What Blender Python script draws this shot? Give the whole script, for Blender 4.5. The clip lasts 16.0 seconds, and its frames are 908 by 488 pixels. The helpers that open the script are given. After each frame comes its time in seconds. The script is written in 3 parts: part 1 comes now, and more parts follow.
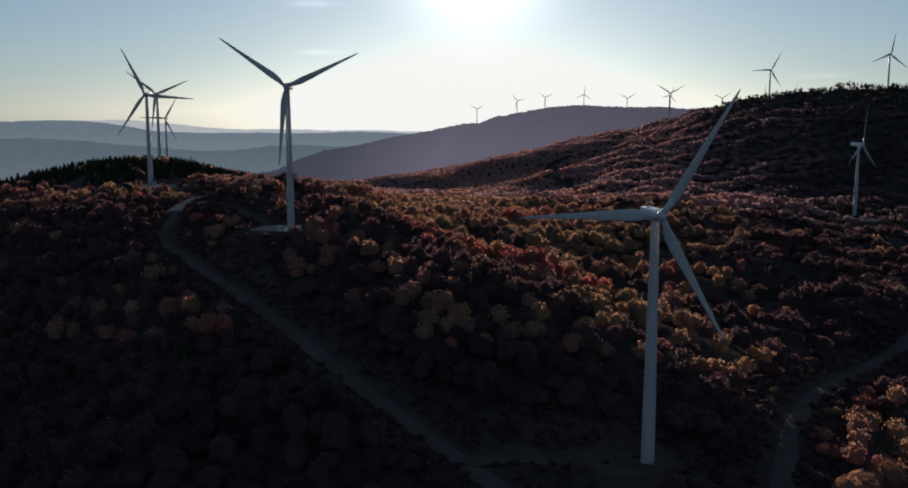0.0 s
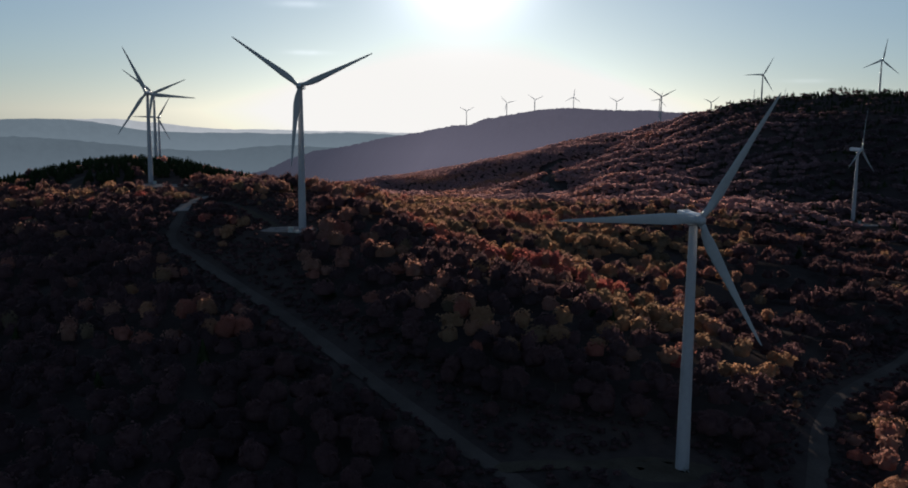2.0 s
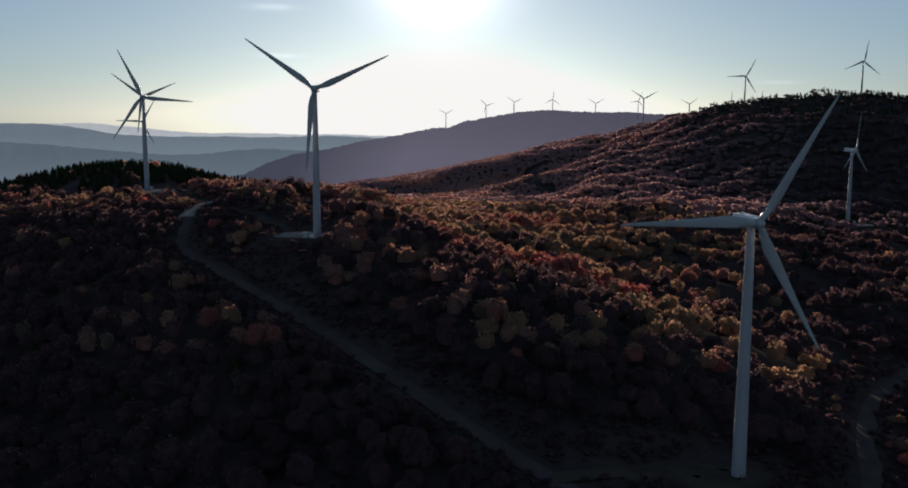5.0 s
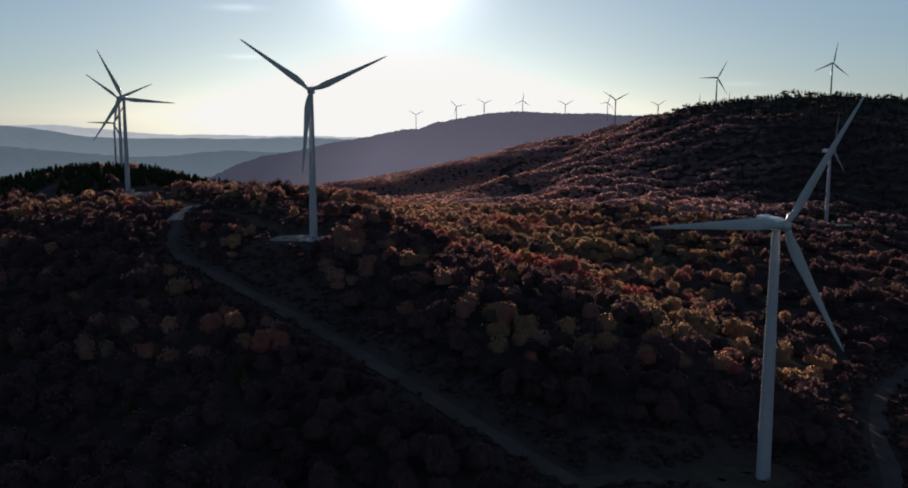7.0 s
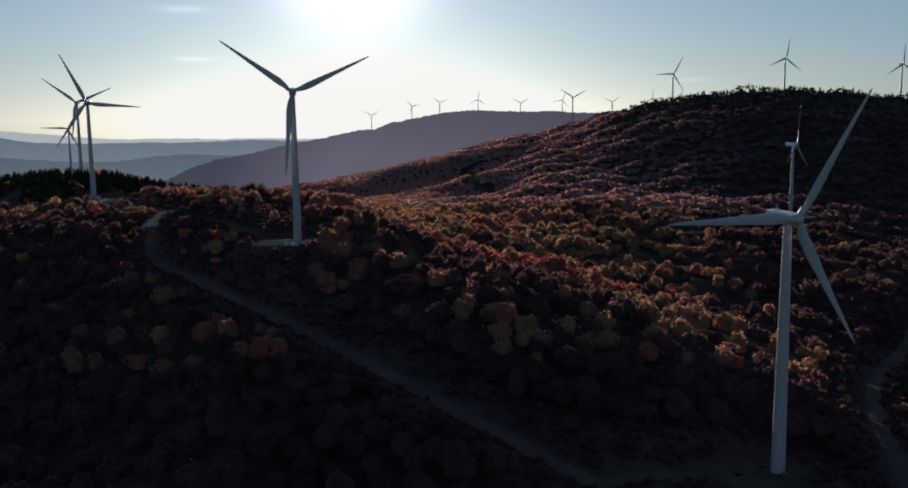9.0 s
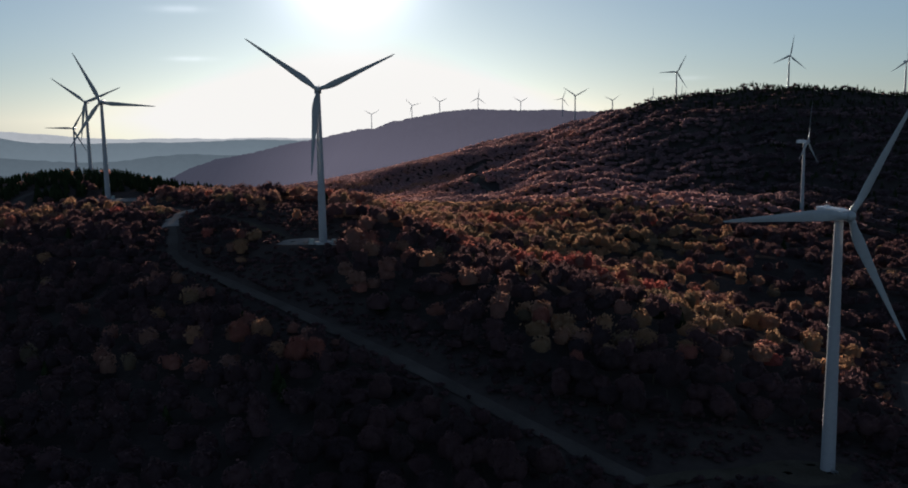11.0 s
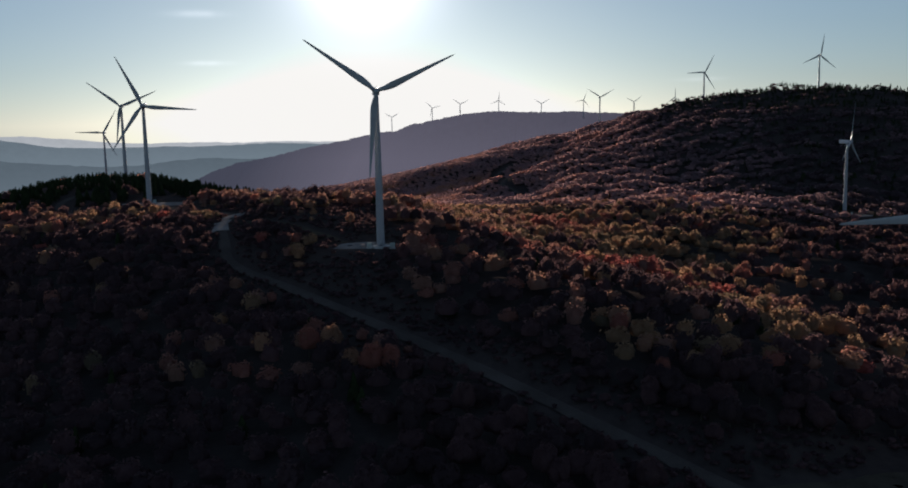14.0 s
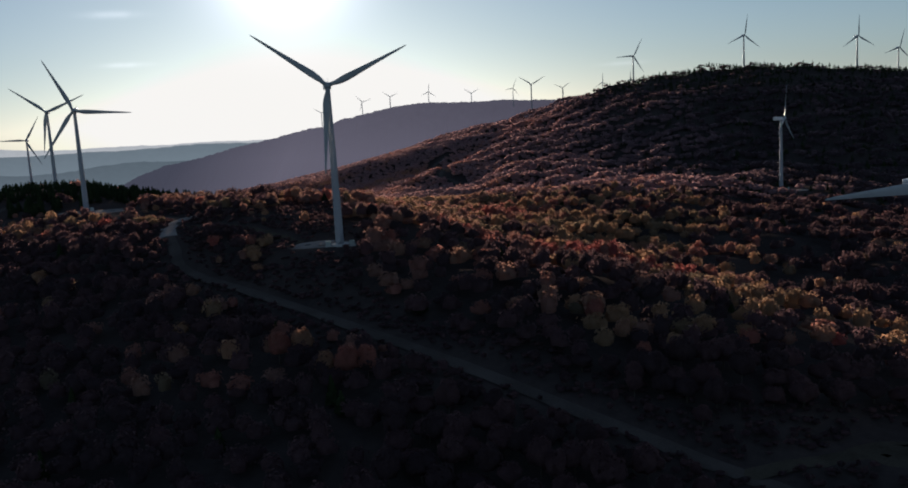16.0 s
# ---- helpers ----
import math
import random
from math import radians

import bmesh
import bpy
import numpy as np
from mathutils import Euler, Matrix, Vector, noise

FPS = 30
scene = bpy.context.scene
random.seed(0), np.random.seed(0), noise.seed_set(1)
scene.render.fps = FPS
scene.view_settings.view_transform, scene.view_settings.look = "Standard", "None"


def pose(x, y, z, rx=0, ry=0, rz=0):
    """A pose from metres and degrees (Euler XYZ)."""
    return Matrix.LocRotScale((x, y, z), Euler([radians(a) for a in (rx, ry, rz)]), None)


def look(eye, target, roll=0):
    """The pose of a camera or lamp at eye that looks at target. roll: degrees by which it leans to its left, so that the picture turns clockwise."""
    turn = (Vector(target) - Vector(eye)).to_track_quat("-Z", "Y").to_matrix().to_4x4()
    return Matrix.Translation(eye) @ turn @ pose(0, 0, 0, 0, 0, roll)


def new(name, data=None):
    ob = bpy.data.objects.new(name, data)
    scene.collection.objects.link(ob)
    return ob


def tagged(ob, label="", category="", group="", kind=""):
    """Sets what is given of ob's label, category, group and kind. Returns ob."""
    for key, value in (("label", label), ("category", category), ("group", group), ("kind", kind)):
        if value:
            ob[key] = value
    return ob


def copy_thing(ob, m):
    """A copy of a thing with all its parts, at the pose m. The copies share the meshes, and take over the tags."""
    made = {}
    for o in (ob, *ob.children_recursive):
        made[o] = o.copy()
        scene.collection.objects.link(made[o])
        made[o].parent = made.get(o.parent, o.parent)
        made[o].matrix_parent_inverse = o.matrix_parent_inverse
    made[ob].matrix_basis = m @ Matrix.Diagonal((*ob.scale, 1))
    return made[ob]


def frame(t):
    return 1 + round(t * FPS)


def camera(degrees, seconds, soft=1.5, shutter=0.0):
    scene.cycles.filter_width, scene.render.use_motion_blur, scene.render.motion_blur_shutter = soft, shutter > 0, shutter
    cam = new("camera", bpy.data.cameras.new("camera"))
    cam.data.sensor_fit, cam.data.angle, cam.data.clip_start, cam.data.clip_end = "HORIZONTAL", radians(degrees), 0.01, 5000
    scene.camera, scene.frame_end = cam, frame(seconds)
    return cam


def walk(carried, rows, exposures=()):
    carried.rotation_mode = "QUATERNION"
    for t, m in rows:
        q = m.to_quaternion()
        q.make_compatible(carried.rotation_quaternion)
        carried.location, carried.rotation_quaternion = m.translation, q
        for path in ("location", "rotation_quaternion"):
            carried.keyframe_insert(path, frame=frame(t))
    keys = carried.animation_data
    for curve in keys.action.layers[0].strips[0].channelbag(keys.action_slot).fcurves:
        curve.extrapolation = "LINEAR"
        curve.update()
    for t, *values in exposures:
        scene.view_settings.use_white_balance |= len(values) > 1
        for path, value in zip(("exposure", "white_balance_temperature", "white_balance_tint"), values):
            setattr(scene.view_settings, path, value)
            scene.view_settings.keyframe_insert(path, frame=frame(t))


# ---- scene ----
cam = camera(53.7, 16.0, 1.8)
PATH = [
    (0, (6.840, 13.188, 108.735), (6.4002, 15.1170, 108.4407), -0.00),
    (0.5, (3.082, 12.735, 108.509), (2.6518, 14.6662, 108.2145), 0.29),
    (1, (-0.687, 12.726, 108.357), (-1.1115, 14.6584, 108.0650), 0.41),
    (1.5, (-4.479, 13.013, 108.422), (-4.8946, 14.9473, 108.1303), 0.50),
    (2, (-8.338, 13.208, 108.498), (-8.7469, 15.1447, 108.2077), 0.50),
    (2.5, (-12.327, 13.364, 108.483), (-12.7274, 15.3017, 108.1950), 0.60),
    (3, (-16.356, 13.546, 108.379), (-16.7495, 15.4860, 108.0921), 0.59),
    (3.5, (-20.237, 13.945, 108.242), (-20.6203, 15.8869, 107.9576), 0.48),
    (4, (-23.879, 14.580, 108.180), (-24.2556, 16.5236, 107.8962), 0.32),
    (6.5, (-44.293, 15.871, 108.532), (-44.5988, 17.8272, 108.2493), 0.30),
    (7, (-48.517, 16.504, 108.448), (-48.8017, 18.4638, 108.1667), 0.20),
    (7.5, (-52.739, 17.079, 108.479), (-52.9949, 19.0424, 108.1977), 0.01),
    (8, (-56.951, 17.423, 108.587), (-57.1760, 19.3903, 108.3066), -0.20),
    (10.5, (-77.258, 19.510, 108.275), (-77.4249, 21.4825, 107.9886), -1.03),
    (11, (-80.504, 18.948, 108.164), (-80.6834, 20.9193, 107.8791), -0.87),
    (11.5, (-84.000, 18.072, 108.289), (-84.1861, 20.0431, 108.0038), -0.89),
    (12, (-87.791, 16.996, 108.441), (-87.9824, 18.9661, 108.1563), -0.71),
    (12.5, (-91.699, 17.027, 108.395), (-91.8922, 18.9975, 108.1111), -0.52),
    (13, (-95.531, 19.179, 108.281), (-95.7307, 21.1493, 107.9988), -0.68),
    (13.5, (-99.540, 22.502, 108.051), (-99.7471, 24.4714, 107.7715), -0.89),
    (14, (-103.574, 25.672, 107.885), (-103.7892, 27.6410, 107.6062), -1.22),
    (14.5, (-107.301, 28.120, 107.842), (-107.5180, 30.0877, 107.5613), -1.65),
    (15, (-110.825, 29.554, 107.760), (-111.0104, 31.5251, 107.4760), -2.40),
    (15.5, (-114.281, 30.637, 107.743), (-114.3920, 32.6122, 107.4490), -2.84),
    (16, (-117.536, 31.524, 108.041), (-117.6058, 33.4998, 107.7386), -3.49),
]
walk(cam, [(t, look(e, a, r)) for t, e, a, r in PATH], [(0, 1.05, 6000, 12), (16, 1.05, 6000, 12)])

# ---- sky, sun and exposure ----
SUN_AZIMUTH, SUN_HEIGHT = -11.4, 7.1     # degrees from +y towards +x, above the horizon
STREAKS = [(-21.09, 3.58, 1.1, 0.14, 0.28), (-21.52, 6.48, 1.5, 0.2, 0.22), (9.13, 2.01, 1.3, 0.12, 0.1), (-11.4, 8.6, 3.9, 3.0, 1.6)]
world = bpy.data.worlds.new("sky")
scene.world = world
world.use_nodes = True
wn, wl = world.node_tree.nodes, world.node_tree.links
sky = wn.new("ShaderNodeTexSky")
sky.sky_type = "NISHITA"
sky.sun_disc = False
sky.sun_elevation = radians(SUN_HEIGHT)
sky.sun_rotation = radians(SUN_AZIMUTH)
sky.altitude = 700
sky.air_density, sky.dust_density, sky.ozone_density = 0.95, 0.56, 2.6
wn["Background"].inputs["Strength"].default_value = 0.057


def maths(op, a, b=None):
    m = wn.new("ShaderNodeMath")
    m.operation = op
    for sock, v in zip(m.inputs, (a, b)):
        if isinstance(v, (int, float)):
            sock.default_value = v
        elif v is not None:
            wl.new(v, sock)
    return m.outputs[0]


def along(way):
    d = wn.new("ShaderNodeVectorMath")
    d.operation = "DOT_PRODUCT"
    wl.new(sky_way, d.inputs[0])
    d.inputs[1].default_value = way
    return d.outputs["Value"]


# thin streaks of high cloud and the bright veil round the sun: azimuth, height, half length and half width in degrees
sky_way = wn.new("ShaderNodeTexCoord").outputs["Generated"]
wisp = wn.new("ShaderNodeTexNoise")
wisp.inputs["Scale"].default_value, wisp.inputs["Detail"].default_value = 45.0, 4.0
wl.new(sky_way, wisp.inputs["Vector"])
cloud = 0.0
for az, el, length, width, whiteness in STREAKS:
    a, e = radians(az), radians(el)
    u = maths("DIVIDE", along((math.cos(a), -math.sin(a), 0.0)), math.sin(radians(length)))
    v = maths("DIVIDE", along((-math.sin(e) * math.sin(a), -math.sin(e) * math.cos(a), math.cos(e))), math.sin(radians(width)))
    ahead = maths("GREATER_THAN", along((math.sin(a), math.cos(a), 0.0)), 0.5)
    spot = maths("POWER", 2.718, maths("MULTIPLY", maths("ADD", maths("POWER", maths("ABSOLUTE", u), 2.0), maths("POWER", maths("ABSOLUTE", v), 2.0)), -1.0))
    cloud = maths("ADD", cloud, maths("MULTIPLY", maths("MULTIPLY", spot, ahead), maths("MULTIPLY", wisp.outputs["Fac"] if width < 2 else 0.5, whiteness)))
veil = wn.new("ShaderNodeMix")
veil.data_type = "RGBA"
wl.new(cloud, veil.inputs[0])
pale = wn.new("ShaderNodeHueSaturation")
pale.inputs["Saturation"].default_value = 0.7
air = wn.new("ShaderNodeGamma")          # high thin haze evens out the sky
air.inputs["Gamma"].default_value = 0.72
wl.new(sky.outputs["Color"], air.inputs["Color"])
wl.new(air.outputs["Color"], pale.inputs["Color"])
cool = wn.new("ShaderNodeMix")
cool.data_type, cool.blend_type = "RGBA", "MULTIPLY"
cool.inputs[0].default_value = 1.0
cool.inputs[7].default_value = (0.89, 1.03, 1.13, 1)
wl.new(pale.outputs["Color"], cool.inputs[6])
even = wn.new("ShaderNodeMix")           # the bright air round the sun is creamy, not white
even.data_type, even.blend_type = "RGBA", "DARKEN"
even.inputs[0].default_value = 1.0
even.inputs[7].default_value = (8.2, 7.75, 6.9, 1)
wl.new(cool.outputs[2], even.inputs[6])
wl.new(even.outputs[2], veil.inputs[6])
veil.inputs[7].default_value = (15, 15, 15, 1)
wl.new(veil.outputs[2], wn["Background"].inputs["Color"])

sun_data = bpy.data.lights.new("sun", "SUN")
sun_data.energy, sun_data.angle, sun_data.color = 3.1, radians(0.55), (1.0, 0.82, 0.63)
sun = new("sun", sun_data)
sun_way = Vector((math.sin(radians(SUN_AZIMUTH)) * math.cos(radians(SUN_HEIGHT)),
                  math.cos(radians(SUN_AZIMUTH)) * math.cos(radians(SUN_HEIGHT)), math.sin(radians(SUN_HEIGHT))))
sun.matrix_world = look(sun_way * 900, (0, 0, 0))

# ---- materials ----


def shader(name, rough=0.8, metal=0.0):
    m = bpy.data.materials.new(name)
    m.use_nodes = True
    n, l = m.node_tree.nodes, m.node_tree.links
    b = n["Principled BSDF"]
    b.inputs["Roughness"].default_value, b.inputs["Metallic"].default_value = rough, metal
    return m, n, l, b


def noise_node(n, l, scale, detail=4, rough=0.6, coord="Object"):
    tc = n.new("ShaderNodeTexCoord")
    t = n.new("ShaderNodeTexNoise")
    t.inputs["Scale"].default_value, t.inputs["Detail"].default_value, t.inputs["Roughness"].default_value = scale, detail, rough
    l.new(tc.outputs[coord], t.inputs["Vector"])
    return t.outputs["Fac"]


def ramp(n, l, fac, stops):
    r = n.new("ShaderNodeValToRGB")
    e = r.color_ramp.elements
    while len(e) < len(stops):
        e.new(0.5)
    for k, (p, c) in zip(e, stops):
        k.position, k.color = p, (*c, 1)
    l.new(fac, r.inputs["Fac"])
    return r.outputs["Color"]


def mix(n, l, fac, a, b, mode="MIX"):
    m = n.new("ShaderNodeMix")
    m.data_type, m.blend_type = "RGBA", mode
    for sock, v in ((m.inputs[0], fac), (m.inputs[6], a), (m.inputs[7], b)):
        if isinstance(v, (int, float)):
            sock.default_value = v
        elif isinstance(v, tuple):
            sock.default_value = (*v, 1)
        else:
            l.new(v, sock)
    return m.outputs[2]


def bump(n, l, b, height, strength, distance):
    k = n.new("ShaderNodeBump")
    k.inputs["Strength"].default_value, k.inputs["Distance"].default_value = strength, distance
    l.new(height, k.inputs["Height"])
    l.new(k.outputs["Normal"], b.inputs["Normal"])


def two_scale(name, dark, light, big, small, rough, lift=0.0, metal=0.0, share=0.5):
    """A material whose colour varies at a large and a small scale."""
    m, n, l, b = shader(name, rough, metal)
    wide = ramp(n, l, noise_node(n, l, big, 3), [(0.35, dark), (0.65, light)])
    fine = ramp(n, l, noise_node(n, l, small, 5), [(0.3, dark), (0.7, light)])
    l.new(mix(n, l, share, wide, fine), b.inputs["Base Color"])
    b.inputs["Specular IOR Level"].default_value = 0.5 if rough < 0.6 else 0.0
    if lift:
        bump(n, l, b, noise_node(n, l, small, 5), 0.6, lift)
    return m


# the two darkest browns stand in for shade on the near woods
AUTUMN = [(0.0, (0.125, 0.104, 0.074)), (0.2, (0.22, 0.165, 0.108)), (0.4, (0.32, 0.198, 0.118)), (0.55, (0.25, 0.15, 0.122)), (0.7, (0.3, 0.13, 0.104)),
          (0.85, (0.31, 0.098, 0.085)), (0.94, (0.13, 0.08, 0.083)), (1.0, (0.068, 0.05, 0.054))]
# mauve, lightened tones that stand in for haze over the long hill
HILL_HAZY_AUTUMN = [(0.0, (0.1, 0.075, 0.082)), (0.35, (0.25, 0.172, 0.18)), (0.65, (0.4, 0.255, 0.25)), (0.85, (0.42, 0.22, 0.165)), (1.0, (0.38, 0.245, 0.14))]


def leaf_material(name, stops):
    """Autumn leaves that let light through, in the tint of their tree."""
    m, n, l, b = shader(name, 0.7)
    a = n.new("ShaderNodeAttribute")
    a.attribute_name = "tint"
    isl = n.new("ShaderNodeNewGeometry").outputs["Random Per Island"]
    base = ramp(n, l, a.outputs["Fac"], stops)
    vary = ramp(n, l, isl, [(0.0, (1.0, 0.99, 1.02)), (1.0, (1.3, 1.26, 1.28))])
    col = mix(n, l, 1.0, base, vary, "MULTIPLY")
    l.new(col, b.inputs["Base Color"])
    b.inputs["Specular IOR Level"].default_value = 0.0
    t = n.new("ShaderNodeBsdfTranslucent")
    l.new(mix(n, l, 1.0, col, (1.3, 1.15, 1.05), "MULTIPLY"), t.inputs["Color"])
    ms = n.new("ShaderNodeMixShader")
    ms.inputs["Fac"].default_value = 0.6
    l.new(b.outputs["BSDF"], ms.inputs[1])
    l.new(t.outputs["BSDF"], ms.inputs[2])
    l.new(ms.outputs["Shader"], n["Material Output"].inputs["Surface"])
    return m


WOOD_LEAF = leaf_material("autumn_leaves", AUTUMN)
HILL_LEAF = leaf_material("hill_leaves_in_haze_tones", HILL_HAZY_AUTUMN)
NEEDLE = two_scale("spruce_needles", (0.012, 0.02, 0.01), (0.035, 0.045, 0.02), 0.02, 0.6, 0.8)
BARK = two_scale("bark", (0.05, 0.04, 0.03), (0.14, 0.12, 0.1), 0.4, 3.0, 0.9, 0.02)
SOIL = two_scale("forest_floor", (0.032, 0.027, 0.027), (0.07, 0.055, 0.05), 0.012, 0.35, 0.95, 0.25)
GRAVEL = two_scale("road_gravel", (0.05, 0.042, 0.038), (0.098, 0.083, 0.075), 0.06, 1.6, 0.92, 0.05)
PAINT = two_scale("turbine_white_paint", (0.285, 0.285, 0.305), (0.36, 0.36, 0.38), 0.05, 0.7, 0.42)
# lighter copy of the gravel, with low sunlight put into its colour
PALE = two_scale("crushed_stone_sunlit_tone", (0.15, 0.132, 0.122), (0.29, 0.26, 0.24), 0.08, 1.4, 0.92, 0.04)
# darker gravel copy, with the shade round the nearest pad painted in
DARK_GRAVEL = two_scale("gravel_shade_tone", (0.04, 0.034, 0.026), (0.085, 0.072, 0.056), 0.09, 1.1, 0.95, 0.08)
# turbine white made lighter to stand for sunlight on the nacelle
NACELLE = two_scale("nacelle_sunlit_white", (0.58, 0.59, 0.6), (0.7, 0.7, 0.71), 0.3, 2.0, 0.4)
BLADE = two_scale("blade_grey_gelcoat", (0.29, 0.3, 0.31), (0.36, 0.37, 0.38), 0.1, 1.0, 0.38)
STEEL = two_scale("galvanised_steel", (0.3, 0.31, 0.32), (0.45, 0.46, 0.47), 0.6, 6.0, 0.5, 0.0, 0.7)
CONCRETE = two_scale("foundation_concrete", (0.3, 0.29, 0.28), (0.45, 0.44, 0.42), 0.2, 2.0, 0.9, 0.02)
CABINET = two_scale("cabinet_green_paint", (0.33, 0.36, 0.33), (0.42, 0.45, 0.42), 0.5, 4.0, 0.8)


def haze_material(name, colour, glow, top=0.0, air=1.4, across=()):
    """Far country with its haze painted in as a glow; across: places along x and how bright the air is there."""
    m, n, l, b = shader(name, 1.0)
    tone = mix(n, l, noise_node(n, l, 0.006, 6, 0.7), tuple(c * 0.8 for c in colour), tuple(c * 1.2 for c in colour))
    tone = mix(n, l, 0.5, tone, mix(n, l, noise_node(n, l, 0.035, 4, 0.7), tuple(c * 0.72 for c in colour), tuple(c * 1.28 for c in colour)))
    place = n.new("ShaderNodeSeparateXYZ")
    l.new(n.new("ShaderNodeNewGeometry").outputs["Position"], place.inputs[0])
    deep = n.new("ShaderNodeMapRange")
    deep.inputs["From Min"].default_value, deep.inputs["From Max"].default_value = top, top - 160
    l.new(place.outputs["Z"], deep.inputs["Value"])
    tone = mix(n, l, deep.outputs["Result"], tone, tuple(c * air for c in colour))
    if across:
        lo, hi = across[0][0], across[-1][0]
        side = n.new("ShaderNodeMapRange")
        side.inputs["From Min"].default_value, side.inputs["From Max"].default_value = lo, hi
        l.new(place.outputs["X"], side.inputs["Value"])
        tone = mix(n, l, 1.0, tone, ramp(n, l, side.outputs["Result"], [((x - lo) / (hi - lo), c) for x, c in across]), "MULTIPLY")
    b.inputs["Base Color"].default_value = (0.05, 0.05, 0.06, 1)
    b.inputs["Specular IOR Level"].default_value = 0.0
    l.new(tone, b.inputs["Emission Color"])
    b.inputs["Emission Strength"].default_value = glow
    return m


# ---- helpers for building ----


def part(name, bm, material, parent, label=""):
    me = bpy.data.meshes.new(name)
    bm.normal_update()
    bm.to_mesh(me)
    bm.free()
    me.materials.append(material)
    ob = new(name, me)
    ob.parent = parent
    if label:
        tagged(ob, label)
    return ob


def raw_mesh(name, verts, faces, material, tint=None, smooth=False, normals=None):
    """A mesh from arrays: faces is an (n, k) array of one face size."""
    me = bpy.data.meshes.new(name)
    verts, faces = np.asarray(verts, np.float32), np.asarray(faces, np.int32)
    n, k = faces.shape
    me.vertices.add(len(verts))
    me.vertices.foreach_set("co", verts.ravel())
    me.loops.add(n * k)
    me.loops.foreach_set("vertex_index", faces.ravel())
    me.polygons.add(n)
    me.polygons.foreach_set("loop_start", np.arange(0, n * k, k, dtype=np.int32))
    me.polygons.foreach_set("use_smooth", np.full(n, smooth))
    if tint is not None:
        a = me.attributes.new("tint", "FLOAT", "FACE")
        a.data.foreach_set("value", np.asarray(tint, np.float32))
    me.materials.append(material)
    me.update(calc_edges=True)
    if normals is not None:
        me.normals_split_custom_set_from_vertices(np.asarray(normals, np.float32))
    return me


def loft(bm, rings, cap=True):
    """Joins rings of points, each a list of the same length, into a skin."""
    vs = [[bm.verts.new(p) for p in r] for r in rings]
    for a, b in zip(vs, vs[1:]):
        k = len(a)
        for i in range(k):
            bm.faces.new((a[i], a[(i + 1) % k], b[(i + 1) % k], b[i]))
    if cap:
        bm.faces.new(list(reversed(vs[0])))
        bm.faces.new(vs[-1])
    for f in bm.faces:
        f.smooth = True


def round_ring(z, r, k=28, cx=0.0, cy=0.0):
    return [(cx + r * math.cos(2 * math.pi * i / k), cy + r * math.sin(2 * math.pi * i / k), z) for i in range(k)]


def box(bm, x0, x1, y0, y1, z0, z1, edge=0.0):
    m = Matrix.LocRotScale(((x0 + x1) / 2, (y0 + y1) / 2, (z0 + z1) / 2), None, (x1 - x0, y1 - y0, z1 - z0))
    made = bmesh.ops.create_cube(bm, size=1, matrix=m)["verts"]
    if edge:
        es = {e for v in made for e in v.link_edges}
        bmesh.ops.bevel(bm, geom=list(es), offset=edge, segments=2, affect="EDGES", profile=0.6)


# ---- the land ----
# crest lines of the hills: x, y, height
NEAR_RIDGE = [
    (-20, 330, 20), (-100, 390, 29), (-190, 472, 43), (-300, 590, 47), (-427, 720, 46),
    (-500, 850, 54), (-576, 985, 49), (-700, 1200, 30), (-824, 1423, 16), (-1050, 1800, -40),
]
BENCH = [
    (-35, 1120, -10), (19, 985, 8), (208, 1018, -2), (420, 1000, 4), (700, 950, 10),
]
BIG_HILL = [
    (-600, 1540, -100), (-545, 1670, -82), (-482, 1795, -58), (-409, 1917, -31), (-299, 2041, 8),
    (-179, 2155, 34), (-49, 2263, 67), (88, 2312, 99), (150, 2239, 118), (210, 2184, 124),
    (264, 2118, 139), (316, 2070, 149), (366, 2032, 161), (415, 2002, 166), (450, 1960, 159),
    (509, 1920, 157), (615, 1892, 142), (749, 1889, 132), (1100, 1750, 95),
]
SPUR = [
    (-206, 1599, -33), (-174, 1684, -21), (-163, 1785, -2), (-94, 1851, 23), (-27, 1893, 39),
    (65, 1943, 61), (180, 1966, 84),
]
FAR_RIDGE = [
    (-2050, 3750, -230), (-1850, 3850, -190), (-1730, 3925, -165), (-1630, 3968, -112), (-1530, 4008, -77),
    (-1377, 4064, -51), (-1221, 4114, -13), (-1062, 4158, 14), (-902, 4196, 47), (-822, 4212, 52),
    (-769, 4223, 76), (-634, 4245, 101), (-500, 4263, 125), (-367, 4277, 136), (-234, 4287, 128),
    (-102, 4292, 125), (29, 4293, 125), (132, 4292, 117), (244, 4216, 113), (479, 4189, 130),
    (1000, 4050, 110),
]
